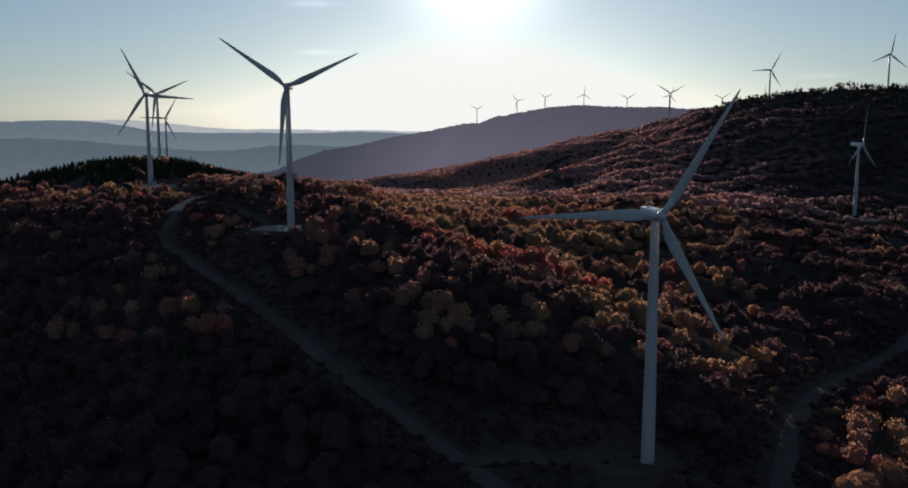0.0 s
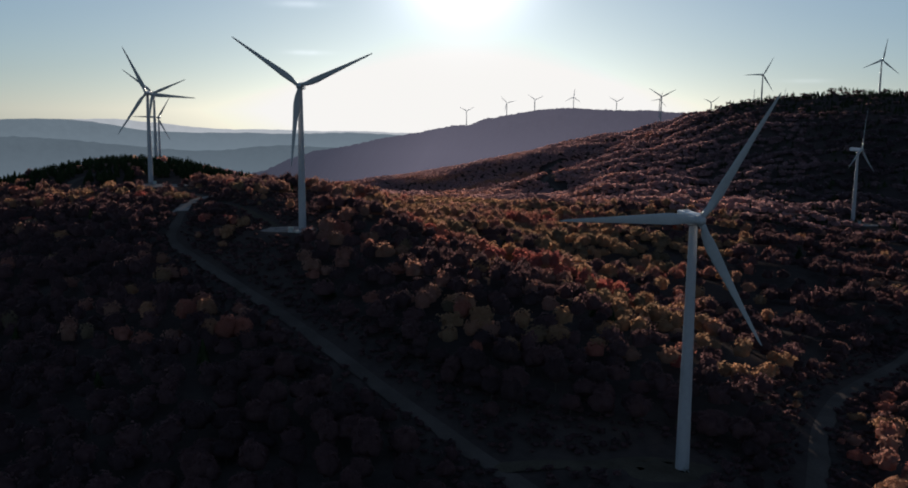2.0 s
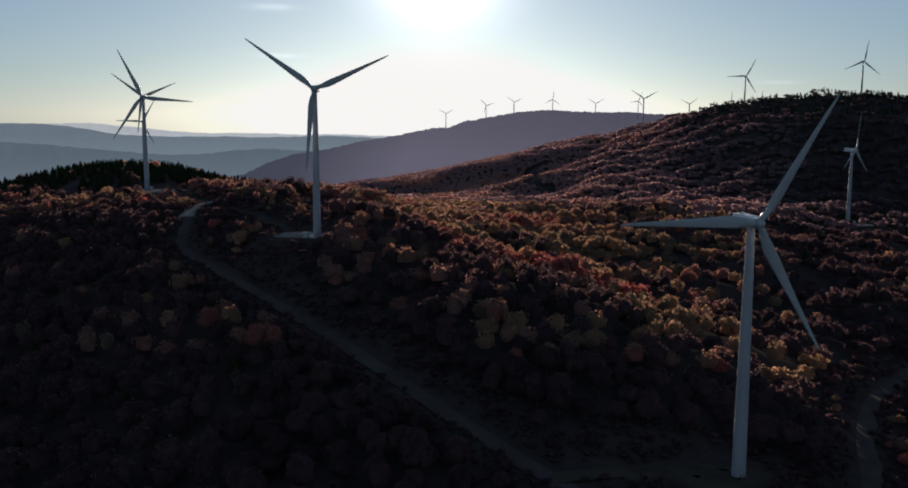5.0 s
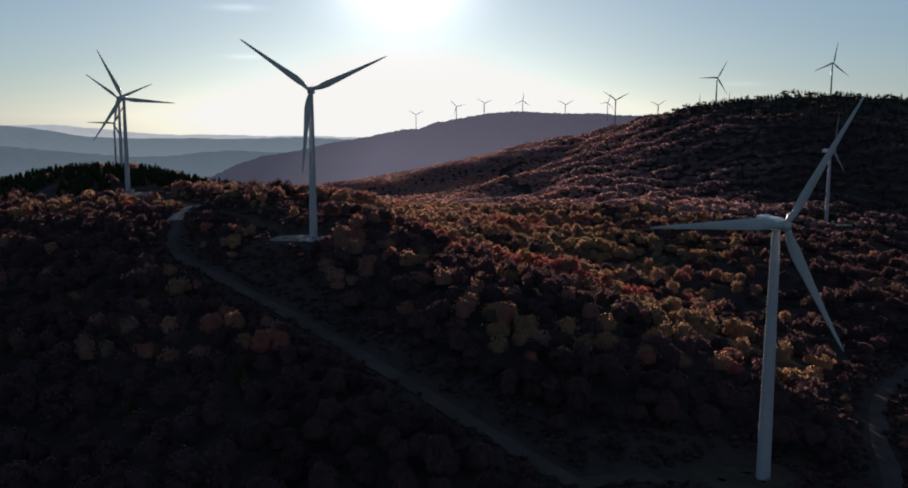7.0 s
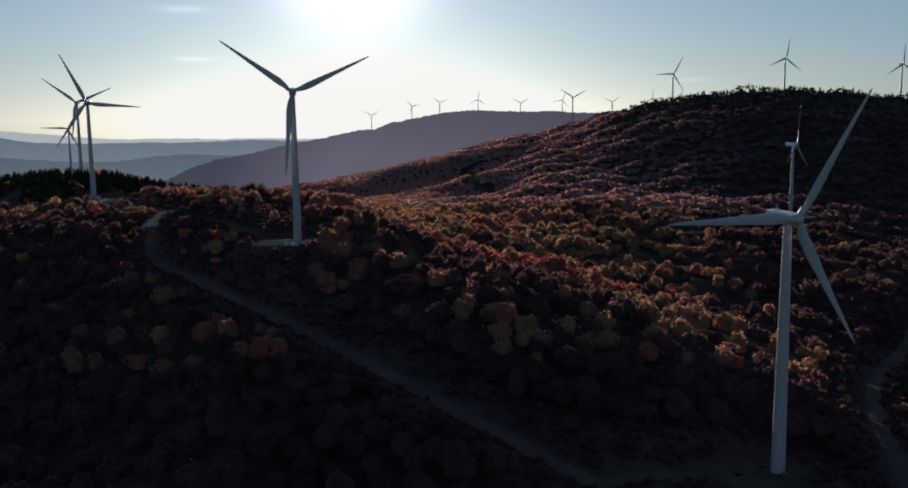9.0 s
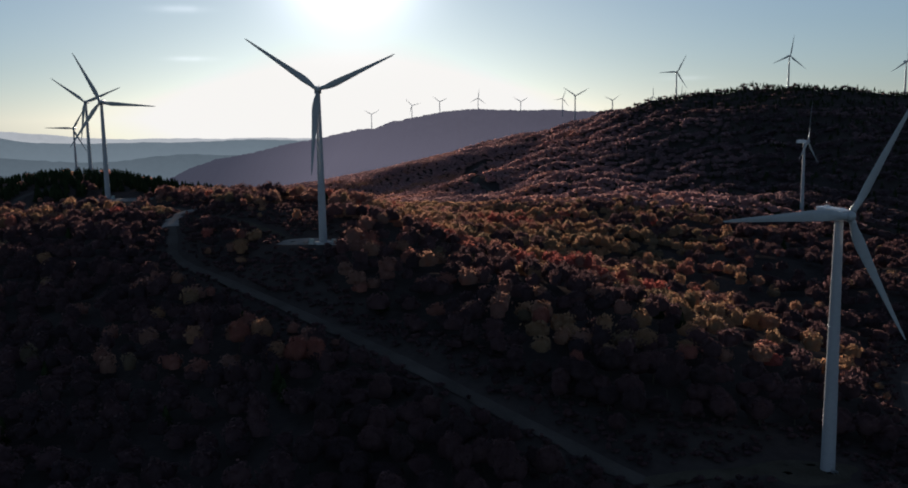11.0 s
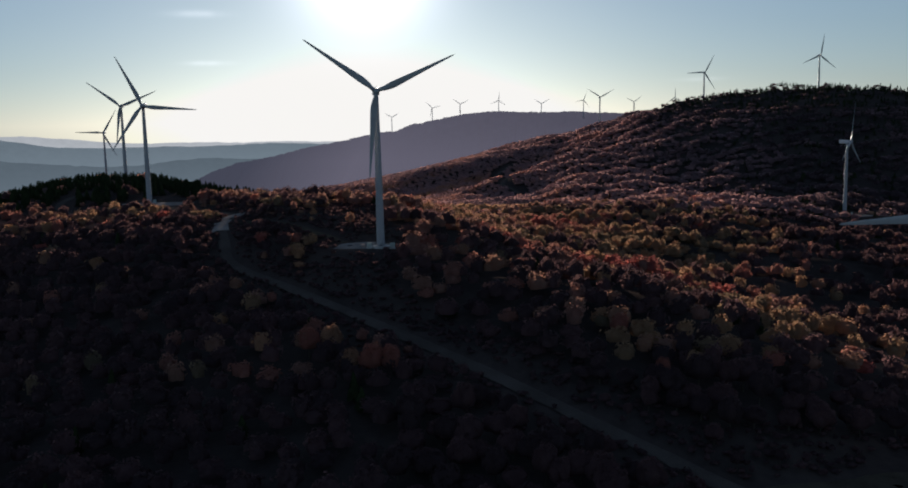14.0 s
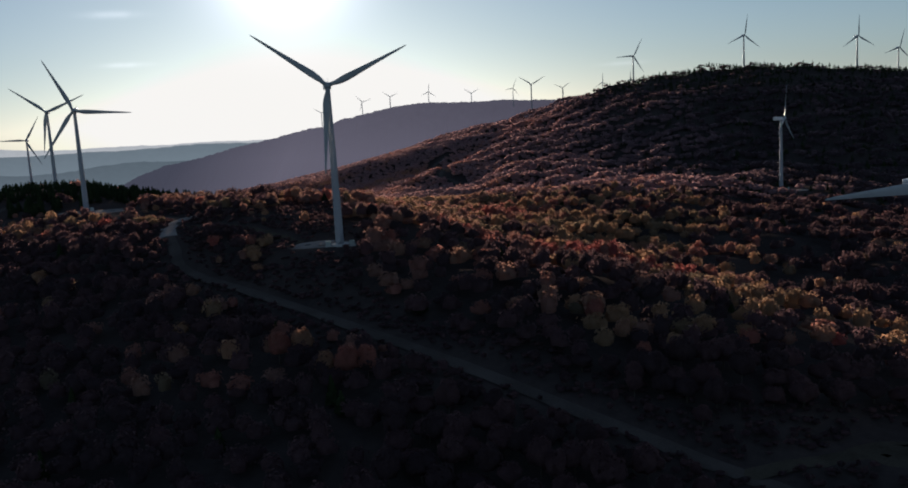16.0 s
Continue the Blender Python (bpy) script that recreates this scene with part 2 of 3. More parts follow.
KNOLLS = [
    (4.5, 3.0, 1.6, 1.9, 2.2, 1.0, 0.5, 2.9),
    (-3.8, -2.9, 2.9, -1.0, -11.2, -9.2, 0.5, 9.5),
    (-3.5, -0.7, 3.2, -5.7, -4.6, 2.5, -9.1, 7.0),
    (3.4, -0.3, -9.6, -6.1, 13.7, 12.9, -20.5, 5.1),
    (7.4, -2.5, -4.6, 10.4, -2.7, -3.7, -2.9, 12.9),
    (3.5, -3.3, 7.5, 11.9, -6.1, 0.3, 7.5, 7.5),
    (5.1, -4.3, -1.2, 1.0, 7.9, 10.9, 7.9, 3.7),
    (6.8, 6.1, 9.6, 3.0, 8.9, 6.6, 4.8, 2.2),
    (8.9, -19.0, 9.7, 5.7, 2.4, -0.8, 0.9, -0.7),
    (17.2, -16.3, 11.4, 6.3, 3.4, 2.2, 4.0, 2.4),
    (-13.7, 0.8, 13.9, 2.7, -1.2, 1.1, 4.2, 3.4),
]

def crest(x, y, line, left, right, low):
    """Height of a ridge along a crest line, which falls to the lowland on both sides."""
    found = []
    for (ax, ay, az), (bx, by, bz) in zip(line, line[1:]):
        ux, uy = bx - ax, by - ay
        s = np.clip(((x - ax) * ux + (y - ay) * uy) / (ux * ux + uy * uy), 0, 1)
        dx, dy = x - ax - s * ux, y - ay - s * uy
        found.append((np.hypot(dx, dy), az + s * (bz - az), (ux * dy - uy * dx) / math.hypot(ux, uy)))
    least = np.minimum.reduce([f[0] for f in found])
    soft = 30 + 0.22 * least
    weights = [np.exp(-(f[0] - least) / soft) for f in found]
    total = sum(weights)
    top = sum(w * f[1] for w, f in zip(weights, found)) / total
    side = 0.5 + 0.5 * np.tanh(sum(w * f[2] for w, f in zip(weights, found)) / total / 60)
    wide = right + (left - right) * side
    return low + (top - low) * np.exp(-(least / wide) ** 2)


def rough_land(x, y):
    low = -34 - 0.1 * np.maximum(0, y - 1500) - 0.05 * np.maximum(0, -x - 700)
    parts = [low, crest(x, y, NEAR_RIDGE, 330, 230, low), crest(x, y, BENCH, 260, 240, low),
             crest(x, y, BIG_HILL, 500, 720, low), crest(x, y, SPUR, 120, 150, low)]
    folds = 3.5 * np.sin(x / 61 + 1.6 * np.sin(y / 143)) * np.sin(y / 88 + np.sin(x / 97)) + 3.5 * np.sin(y / 52 + 1.3 * np.sin(x / 118) + 0.6 * np.sin(x / 43))
    return 7 * np.log(sum(np.exp((p - low) / 7) for p in parts) / 5) + low + folds * np.clip((y - 1150) / 300, 0, 1)


def land(x, y):
    """Height of the ground at x, y."""
    x, y = np.asarray(x, float), np.asarray(y, float)
    z = rough_land(x, y)
    for j, row in enumerate(KNOLLS):
        for i, h in enumerate(row):
            z = z + h * np.exp(-((x + 520 - 105 * i) ** 2 + (y - 60 - 105 * j) ** 2) / 20000)
    return z


rng = np.random.default_rng(7)


def graded(fine0, fine1, step, lo, hi, grow):
    """Coordinates at an even step between fine0 and fine1, wider and wider outside."""
    mid = list(np.arange(fine0, fine1 + 0.1, step))
    up, s = [], step
    while not up or up[-1] < hi:
        s *= grow
        up.append((up[-1] if up else mid[-1]) + s)
    down, s = [], step
    while not down or down[-1] > lo:
        s *= grow
        down.append((down[-1] if down else mid[0]) - s)
    return np.array(down[::-1] + mid + up)


def relief(x, y):
    """Small unevenness of the ground, from a few crossing waves."""
    wave = 1.5 * np.sin((0.45 * x + y) / 13.5 + 1.4 * np.sin(x / 41.0)) + 1.1 * np.sin((x - 0.6 * y) / 19.0 + np.sin(y / 37.0))
    wave = wave * (1 + 1.7 * np.clip((y - 380) / 180, 0, 1) * np.clip((x + 150) / 90, 0, 1))
    return (wave * np.clip((y - 300) / 60, 0, 1) * np.clip((x + 330) / 80, 0, 1) + 0.5 * np.sin(x / 17.0 + 1.3 * np.sin(y / 29.0)) + 0.4 * np.sin(y / 13.0 + 1.1 * np.sin(x / 23.0))
            + 0.25 * np.sin((x + y) / 7.3) * np.sin((x - 2 * y) / 11.0))


def way_distance(x, y, line):
    best = np.full(np.shape(x), 1e12)
    for (ax, ay), (bx, by) in zip(line, line[1:]):
        ux, uy = bx - ax, by - ay
        s = np.clip(((x - ax) * ux + (y - ay) * uy) / (ux * ux + uy * uy), 0, 1)
        best = np.minimum(best, (x - ax - s * ux) ** 2 + (y - ay - s * uy) ** 2)
    return np.sqrt(best)


def smooth_line(points, steps=10):
    """A Catmull-Rom line through the points."""
    p = [np.array(q, float) for q in points]
    p = [2 * p[0] - p[1]] + p + [2 * p[-1] - p[-2]]
    out = []
    for a, b, c, d in zip(p, p[1:], p[2:], p[3:]):
        for k in range(steps):
            t = k / steps
            out.append(tuple(0.5 * (2 * b + (c - a) * t + (2 * a - 5 * b + 4 * c - d) * t ** 2 + (3 * b - a - 3 * c + d) * t ** 3)))
    out.append(tuple(p[-2]))
    return out


RIDGE_ROAD = smooth_line([(30, 195), (-6, 232), (-33, 259), (-63, 283), (-101, 313), (-163, 373), (-231, 436), (-270, 478), (-286, 513),
                          (-304, 556), (-307, 584), (-330, 620), (-365, 652), (-400, 690)])
CREST_ROAD = smooth_line([(-418, 694), (-440, 672), (-464, 674), (-485, 690), (-500, 714), (-505, 738), (-503, 756)])
VALLEY_ROAD = smooth_line([(20, 200), (40, 262), (47, 300), (58, 351), (84, 420), (136, 508), (172, 590)])
PAD_ROAD = smooth_line([(-300, 560), (-262, 540), (-232, 510), (-212, 490)])
SPUR_ROAD = smooth_line([(-50, 272), (-30, 278), (-8, 284)])
FAR_TRACK = smooth_line([(-150, 1640), (-172, 1700), (-195, 1740), (-188, 1800), (-205, 1860), (-218, 1940), (-190, 2000)])
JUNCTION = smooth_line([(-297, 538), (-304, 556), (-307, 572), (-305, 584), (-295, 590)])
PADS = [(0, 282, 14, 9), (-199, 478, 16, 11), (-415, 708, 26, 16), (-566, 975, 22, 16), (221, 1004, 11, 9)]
ROADS = [(RIDGE_ROAD, 3.0), (CREST_ROAD, 2.8), (VALLEY_ROAD, 3.2), (PAD_ROAD, 2.6), (SPUR_ROAD, 3.0), (FAR_TRACK, 8.0), (JUNCTION, 4.2)]


def ground_height(x, y):
    """The ground with its unevenness, levelled along the roads and on the turbine pads."""
    x, y = np.asarray(x, float), np.asarray(y, float)
    z = land(x, y)
    w = np.ones(z.shape)
    for line, half in ROADS:
        w = np.minimum(w, np.clip((way_distance(x, y, line) - half - 2) / 9, 0, 1))
    for px, py, a, b in PADS:
        r = np.hypot((x - px) / (a + 8), (y - py) / (b + 8))
        k = np.clip((r - 1.0) / 0.5, 0, 1)
        z = z * k + (1 - k) * land(np.array(float(px)), np.array(float(py)))
        w = np.minimum(w, k)
    return z + relief(x, y) * w


xs, ys = graded(-560, 260, 5.5, -4800, 4700, 1.09), graded(190, 760, 5.5, -900, 4880, 1.045)
gx, gy = np.meshgrid(xs, ys)
gz = ground_height(gx, gy)
nx, ny = len(xs), len(ys)
ids = np.arange(nx * ny).reshape(ny, nx)
quads = np.stack([ids[:-1, :-1], ids[:-1, 1:], ids[1:, 1:], ids[1:, :-1]], -1).reshape(-1, 4)
ground = new("ground", raw_mesh("ground", np.stack([gx, gy, gz], -1).reshape(-1, 3), quads, SOIL, smooth=True))
tagged(ground, "hilly forest floor of dark soil and fallen leaves", "ground", kind="structure")


def ribbon(name, line, half, material, label, category, lift=0.25):
    """A road of crushed stone with a slight crown and sloping shoulders that go into the ground."""
    p = np.array(line)
    keep = [0]
    for i in range(1, len(p)):
        if np.hypot(*(p[i] - p[keep[-1]])) > 2.5:
            keep.append(i)
    p = p[keep]
    t = np.gradient(p, axis=0)
    t /= np.linalg.norm(t, axis=1)[:, None]
    side = np.stack([-t[:, 1], t[:, 0]], 1)
    offs, lifts = [-1.55, -1.0, -0.5, 0.0, 0.5, 1.0, 1.55], [-0.5, lift, lift + 0.06, lift + 0.1, lift + 0.06, lift, -0.5]
    mid = ground_height(p[:, 0], p[:, 1])
    verts = []
    for i in range(len(p)):
        wob = half * (1 + 0.1 * math.sin(i * 0.9) + 0.07 * math.sin(i * 2.3))
        for o, h in zip(offs, lifts):
            q = p[i] + side[i] * o * wob
            verts.append((q[0], q[1], mid[i] + h))
    k = len(offs)
    ii = np.arange((len(p)) * k).reshape(len(p), k)
    f = np.stack([ii[:-1, :-1], ii[:-1, 1:], ii[1:, 1:], ii[1:, :-1]], -1).reshape(-1, 4)
    return tagged(new(name, raw_mesh(name, verts, f[:, ::-1], material, smooth=True)), label, category, kind="structure")


ribbon("road", RIDGE_ROAD, 3.0, GRAVEL, "pale gravel service road climbing the wooded ridge", "road")
ribbon("road", CREST_ROAD, 2.8, GRAVEL, "gravel track winding along the ridge crest", "road")
ribbon("road", VALLEY_ROAD, 3.2, GRAVEL, "gravel service road curving between autumn trees", "road")
ribbon("road", PAD_ROAD, 2.6, DARK_GRAVEL, "short gravel spur to a turbine pad", "road", 0.15)
ribbon("road", SPUR_ROAD, 3.0, DARK_GRAVEL, "gravel spur darkened for shade to the turbine beside the road", "road", 0.15)
ribbon("road", FAR_TRACK, 3.0, GRAVEL, "pale track on the far wooded slope", "road", 0.5)
# the lighter stone paints the sunlit end of the ridge road
ribbon("road", JUNCTION, 4.2, PALE, "crushed-stone road junction in a sunlit tone on the ridge top", "road", 0.5)


def pad(px, py, a, b, stone):
    """An uneven patch of crushed stone round the foot of a turbine."""
    rings, k = [], 40
    z0 = float(ground_height(px, py))
    for s, lift in ((0.0, 0.42), (0.5, 0.42), (0.85, 0.38), (1.0, 0.3), (1.15, -0.6)):
        row = []
        for i in range(k):
            g = 2 * math.pi * i / k
            w = s * (1 + 0.12 * math.sin(3 * g + px) + 0.07 * math.sin(5 * g + py))
            row.append((px + a * w * math.cos(g), py + b * w * math.sin(g), z0 + lift))
        rings.append(row)
    bm = bmesh.new()
    loft(bm, rings[1:], cap=False)
    c = bm.verts.new((px, py, z0 + 0.42))
    bm.verts.ensure_lookup_table()
    for i in range(k):
        bm.faces.new((bm.verts[i], bm.verts[(i + 1) % k], c))
    tagged(part("gravel_pad", bm, stone, None), "flat gravel pad round a turbine foot", "pavement", kind="structure")


# sunlit tone on the far pads, shade tone on the nearest
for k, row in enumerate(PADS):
    pad(*row, DARK_GRAVEL if k == 0 else PALE)

# ---- wind turbines ----
HUB_HEIGHT, BLADE_LENGTH = 78.0, 42.6


def blade_mesh():
    """A blade along +z from the hub, its flat side to -y: round root, broad shoulder, long taper, twisted and bent."""
    bm = bmesh.new()
    rings = []
    for r, chord, thick, twist in ((0.9, 1.9, 1.9, 0), (2.4, 1.95, 1.8, 4), (4.5, 2.5, 1.35, 12), (7.0, 3.2, 0.95, 12), (9.5, 3.45, 0.75, 10),
                                   (13, 3.15, 0.6, 8), (18, 2.65, 0.48, 6), (24, 2.1, 0.36, 4), (30, 1.6, 0.26, 2.5), (36, 1.15, 0.18, 1),
                                   (40, 0.8, 0.12, 0), (42.2, 0.45, 0.07, 0), (42.9, 0.12, 0.03, 0)):
        ring, k = [], 18
        tw = radians(twist)
        for i in range(k):
            g = 2 * math.pi * i / k
            u = math.cos(g)
            x = chord * (0.5 * u + (0.16 if r > 4 else 0.0))
            y = 0.5 * thick * math.sin(g) * (1.0 if r < 3 else (1 + 0.55 * u) / 1.2)
            ring.append((x * math.cos(tw) - y * math.sin(tw), x * math.sin(tw) + y * math.cos(tw) - 0.0009 * r * r, r))
        rings.append(ring)
    loft(bm, rings)
    return bm


def turbine():
    """A three-bladed turbine that faces -y, with its foot at the origin."""
    top = new("wind_turbine")
    bm = bmesh.new()
    loft(bm, [round_ring(z, r, 36) for z, r in ((-14, 2.15), (0.0, 2.1), (0.25, 2.1), (17.9, 1.932), (18, 1.93), (18.02, 1.96), (18.3, 1.96), (18.32, 1.926), (18.45, 1.925),
                                               (44.9, 1.622), (45, 1.62), (45.02, 1.65), (45.3, 1.65), (45.32, 1.616), (45.45, 1.615), (70, 1.28), (76.0, 1.2), (76.1, 1.2), (76.4, 1.32), (76.8, 1.32))])
    tower = part("tower", bm, PAINT, top, "tapering white steel tube tower")
    bm = bmesh.new()
    loft(bm, [round_ring(z, r, 32) for z, r in ((-1.2, 5.2), (0.3, 5.0), (0.5, 4.6), (0.55, 2.3))])
    part("foundation", bm, CONCRETE, top, "round grey concrete footing")
    bm = bmesh.new()
    box(bm, -0.45, 0.45, -2.2, -2.02, 1.3, 3.5, 0.08)
    door = part("door", bm, STEEL, tower, "grey steel tower door")
    bm = bmesh.new()
    for i in range(6):
        box(bm, -0.55, 0.55, -3.7 + 0.26 * i, -3.42 + 0.26 * i, 0.42 + 0.14 * i, 0.47 + 0.14 * i)
    box(bm, -0.6, -0.55, -3.7, -2.1, 0.9, 2.2)
    box(bm, 0.55, 0.6, -3.7, -2.1, 0.9, 2.2)
    part("steps", bm, STEEL, tower, "galvanised steel entry steps")
    # nacelle: a long rounded housing, lower behind
    bm = bmesh.new()
    rings = []
    for y, w, z0, z1 in ((-2.6, 1.35, -1.2, 1.3), (-2.2, 1.6, -1.5, 1.6), (0.0, 1.75, -1.75, 1.85), (4.5, 1.75, -1.7, 1.9), (7.7, 1.72, -1.55, 1.88), (7.9, 1.6, -1.4, 1.75)):
        ring = []
        for i in range(24):
            g = 2 * math.pi * i / 24
            c, q = math.cos(g), math.sin(g)
            px, pz = math.copysign(abs(c) ** 0.2, c), math.copysign(abs(q) ** 0.2, q)
            ring.append((w * px, y, (z0 + z1) / 2 + (z1 - z0) / 2 * pz))
        rings.append(ring)
    loft(bm, rings)
    for f in bm.faces:
        f.smooth = False
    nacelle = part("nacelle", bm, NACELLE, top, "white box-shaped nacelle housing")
    nacelle.location = (0, 0, HUB_HEIGHT)
    bm = bmesh.new()
    box(bm, -0.9, 0.9, 4.9, 5.5, 1.8, 2.25, 0.1)
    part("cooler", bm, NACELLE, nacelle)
    bm = bmesh.new()
    loft(bm, [round_ring(z, 0.05, 8, 0.6, 6.0) for z in (1.8, 3.6)])
    box(bm, 0.3, 0.9, 5.96, 6.04, 3.4, 3.48)
    part("weather_mast", bm, STEEL, nacelle)
    bm = bmesh.new()
    rings = []
    for y, r in ((-2.7, 1.35), (-3.2, 1.6), (-4.2, 1.65), (-5.0, 1.4), (-5.6, 0.9), (-5.9, 0.3)):
        rings.append([(r * math.cos(2 * math.pi * i / 24), y + 4.2, r * math.sin(2 * math.pi * i / 24)) for i in range(24)])
    loft(bm, rings)
    hub = part("hub", bm, BLADE, top, "rounded grey rotor hub")
    hub.location = (0, -4.2, HUB_HEIGHT)
    for k in range(3):
        b = part("blade", blade_mesh(), BLADE, hub, "long tapering grey rotor blade")
        b.rotation_euler = (0, radians(120 * k), 0)
    return top


def set_rotor(ob, degrees):
    for c in ob.children:
        if c.name.startswith("hub"):
            c.rotation_euler = (0, radians(degrees), 0)


# foot x, y, hub height above datum (0: on the ground), yaw, rotor angle
TURBINES = [
    (6.4, 283.1, 78.2, 23, 31, "on a gravel pad beside the road"), (-189.8, 471.6, 121.6, 13, 66, "on a gravel pad on the ridge"),
    (-426.7, 719.5, 122.4, 13, -25, "on the ridge crest"), (-575.6, 984.6, 128.2, 13, -52, "behind the ridge crest"),
    (-824.0, 1422.5, 95.6, 13, 32, "beyond the ridge crest"), (208.4, 1018.1, 74.0, 58, 5, "in the autumn woods"),
    (235.8, 2092.0, 195.5, 13, 28, "on the long hilltop"), (443.0, 1957.3, 218.0, 13, 8, "on the long hilltop"),
    (664, 1927, 201.0, 13, 0, "on the long hilltop"), (858, 2169, 181.0, 13, 14, "on the long hilltop"),
    (28.9, 2491.7, 154.5, 13, 62, "behind the hill's shoulder"),
    (-857, 4299, 115.8, 13, 60, "on the far ridge"), (-661.5, 4299.4, 155.6, 13, 75, "on the far ridge"), (-527.7, 4299.2, 171.0, 13, 65, "on the far ridge"),
    (-345.7, 4300.3, 184.1, 13, 5, "on the far ridge"), (-144.6, 4248.8, 164.3, 13, 60, "on the far ridge"), (47.1, 4199.1, 175.0, 13, 20, "on the far ridge"),
    (263.8, 4098.8, 161.5, 13, 55, "on the far ridge"), (427.8, 3999.4, 173.1, 13, 0, "on the far ridge"), (559, 4075, 179.0, 13, 5, "on the far ridge"),
]
first = None
for x, y, hub_z, yaw, spin, where in TURBINES:
    m = pose(x, y, hub_z - HUB_HEIGHT, 0, 0, yaw)
    if first is None:
        first = ob = turbine()
        ob.matrix_basis = m
    else:
        ob = copy_thing(first, m)
    set_rotor(ob, spin)
    tagged(ob, "white three-bladed wind turbine " + where, "wind turbine", "wind turbines of the ridge")

# ---- transformers at the turbine feet ----


def transformer():
    """A pad-mounted transformer: concrete slab, green cabinet with two doors and cooling fins behind."""
    top = new("transformer")
    bm = bmesh.new()
    box(bm, -1.5, 1.5, -1.4, 1.4, -0.3, 0.55, 0.04)
    part("slab", bm, CONCRETE, top, "grey concrete slab")
    bm = bmesh.new()
    box(bm, -1.2, 1.2, -0.9, 0.7, 0.55, 2.5, 0.06)
    box(bm, -1.28, 1.28, -0.98, 0.78, 2.5, 2.6, 0.03)
    body = part("cabinet", bm, CABINET, top, "dull green steel cabinet")
    for s in (-1, 1):
        bm = bmesh.new()
        box(bm, min(s * 0.04, s * 1.12), max(s * 0.04, s * 1.12), -0.94, -0.905, 0.65, 2.42, 0.01)
        part("door", bm, CABINET, body)
    for k in range(7):
        bm = bmesh.new()
        box(bm, -1.02 + 0.32 * k, -0.98 + 0.32 * k, 0.7, 1.15, 0.75, 2.2)
        part("cooling_fin", bm, CABINET, body)
    return top


first = None
for x, y, turn in ((-183.0, 467.0, 20), (-195.0, 468.0, 5), (-420.5, 715.5, 10), (214.0, 1013.5, 15)):
    m = pose(x, y, float(ground_height(x, y)) + 0.4, 0, 0, turn)
    if first is None:
        first = ob = transformer()
        ob.matrix_basis = m
    else:
        ob = copy_thing(first, m)
    tagged(ob, "green pad-mounted transformer cabinet on gravel beside a turbine", "transformer", "transformers of the turbines")

# ---- far country ----


def range_of_hills(name, radius, profile, colour, glow, label):
    """A curved range of far hills: azimuth in degrees and height of its skyline, falling forwards to the lowland."""
    az = np.array([p[0] for p in profile], float)
    hz = np.array([p[1] for p in profile], float)
    a = np.linspace(az[0], az[-1], 260)
    h = np.interp(a, az, hz)
    h = np.convolve(np.pad(h, 4, "edge"), np.ones(9) / 9, "valid")
    h += 1.6 * np.sin(a * 4.1 + 2 * np.sin(a * 1.7)) + 1.0 * np.sin(a * 11.7 + radius + 2 * np.sin(a * 2.9)) + rng.normal(0, 0.7, a.shape)
    rows = []
    for dr, drop in ((60, 120), (0, 0), (-40, 26), (-110, 90), (-200, 330)):
        r = radius + dr
        rows.append(np.stack([r * np.sin(np.radians(a)) - 50, r * np.cos(np.radians(a)) + 20, h - drop], -1))
    v = np.concatenate(rows)
    k = len(a)
    ii = np.arange(5 * k).reshape(5, k)
    f = np.stack([ii[:-1, :-1], ii[:-1, 1:], ii[1:, 1:], ii[1:, :-1]], -1).reshape(-1, 4)
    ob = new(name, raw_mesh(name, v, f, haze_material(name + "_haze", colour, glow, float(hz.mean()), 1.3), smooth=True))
    return tagged(ob, label, "hills", kind="structure")


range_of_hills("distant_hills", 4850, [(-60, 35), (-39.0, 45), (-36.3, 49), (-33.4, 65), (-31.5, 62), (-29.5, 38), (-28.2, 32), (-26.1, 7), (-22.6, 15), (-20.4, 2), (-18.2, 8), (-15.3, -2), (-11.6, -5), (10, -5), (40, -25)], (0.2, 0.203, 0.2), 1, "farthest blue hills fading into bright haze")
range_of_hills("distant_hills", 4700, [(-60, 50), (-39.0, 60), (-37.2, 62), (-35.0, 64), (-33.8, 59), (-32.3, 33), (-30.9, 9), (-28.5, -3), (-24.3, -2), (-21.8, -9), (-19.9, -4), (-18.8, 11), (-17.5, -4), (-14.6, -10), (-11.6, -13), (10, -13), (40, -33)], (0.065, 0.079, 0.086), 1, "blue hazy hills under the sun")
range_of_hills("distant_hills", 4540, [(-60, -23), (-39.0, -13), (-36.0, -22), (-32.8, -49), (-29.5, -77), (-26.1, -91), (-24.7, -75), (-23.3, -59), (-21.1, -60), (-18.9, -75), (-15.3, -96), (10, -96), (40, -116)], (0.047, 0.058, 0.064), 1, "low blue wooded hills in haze")


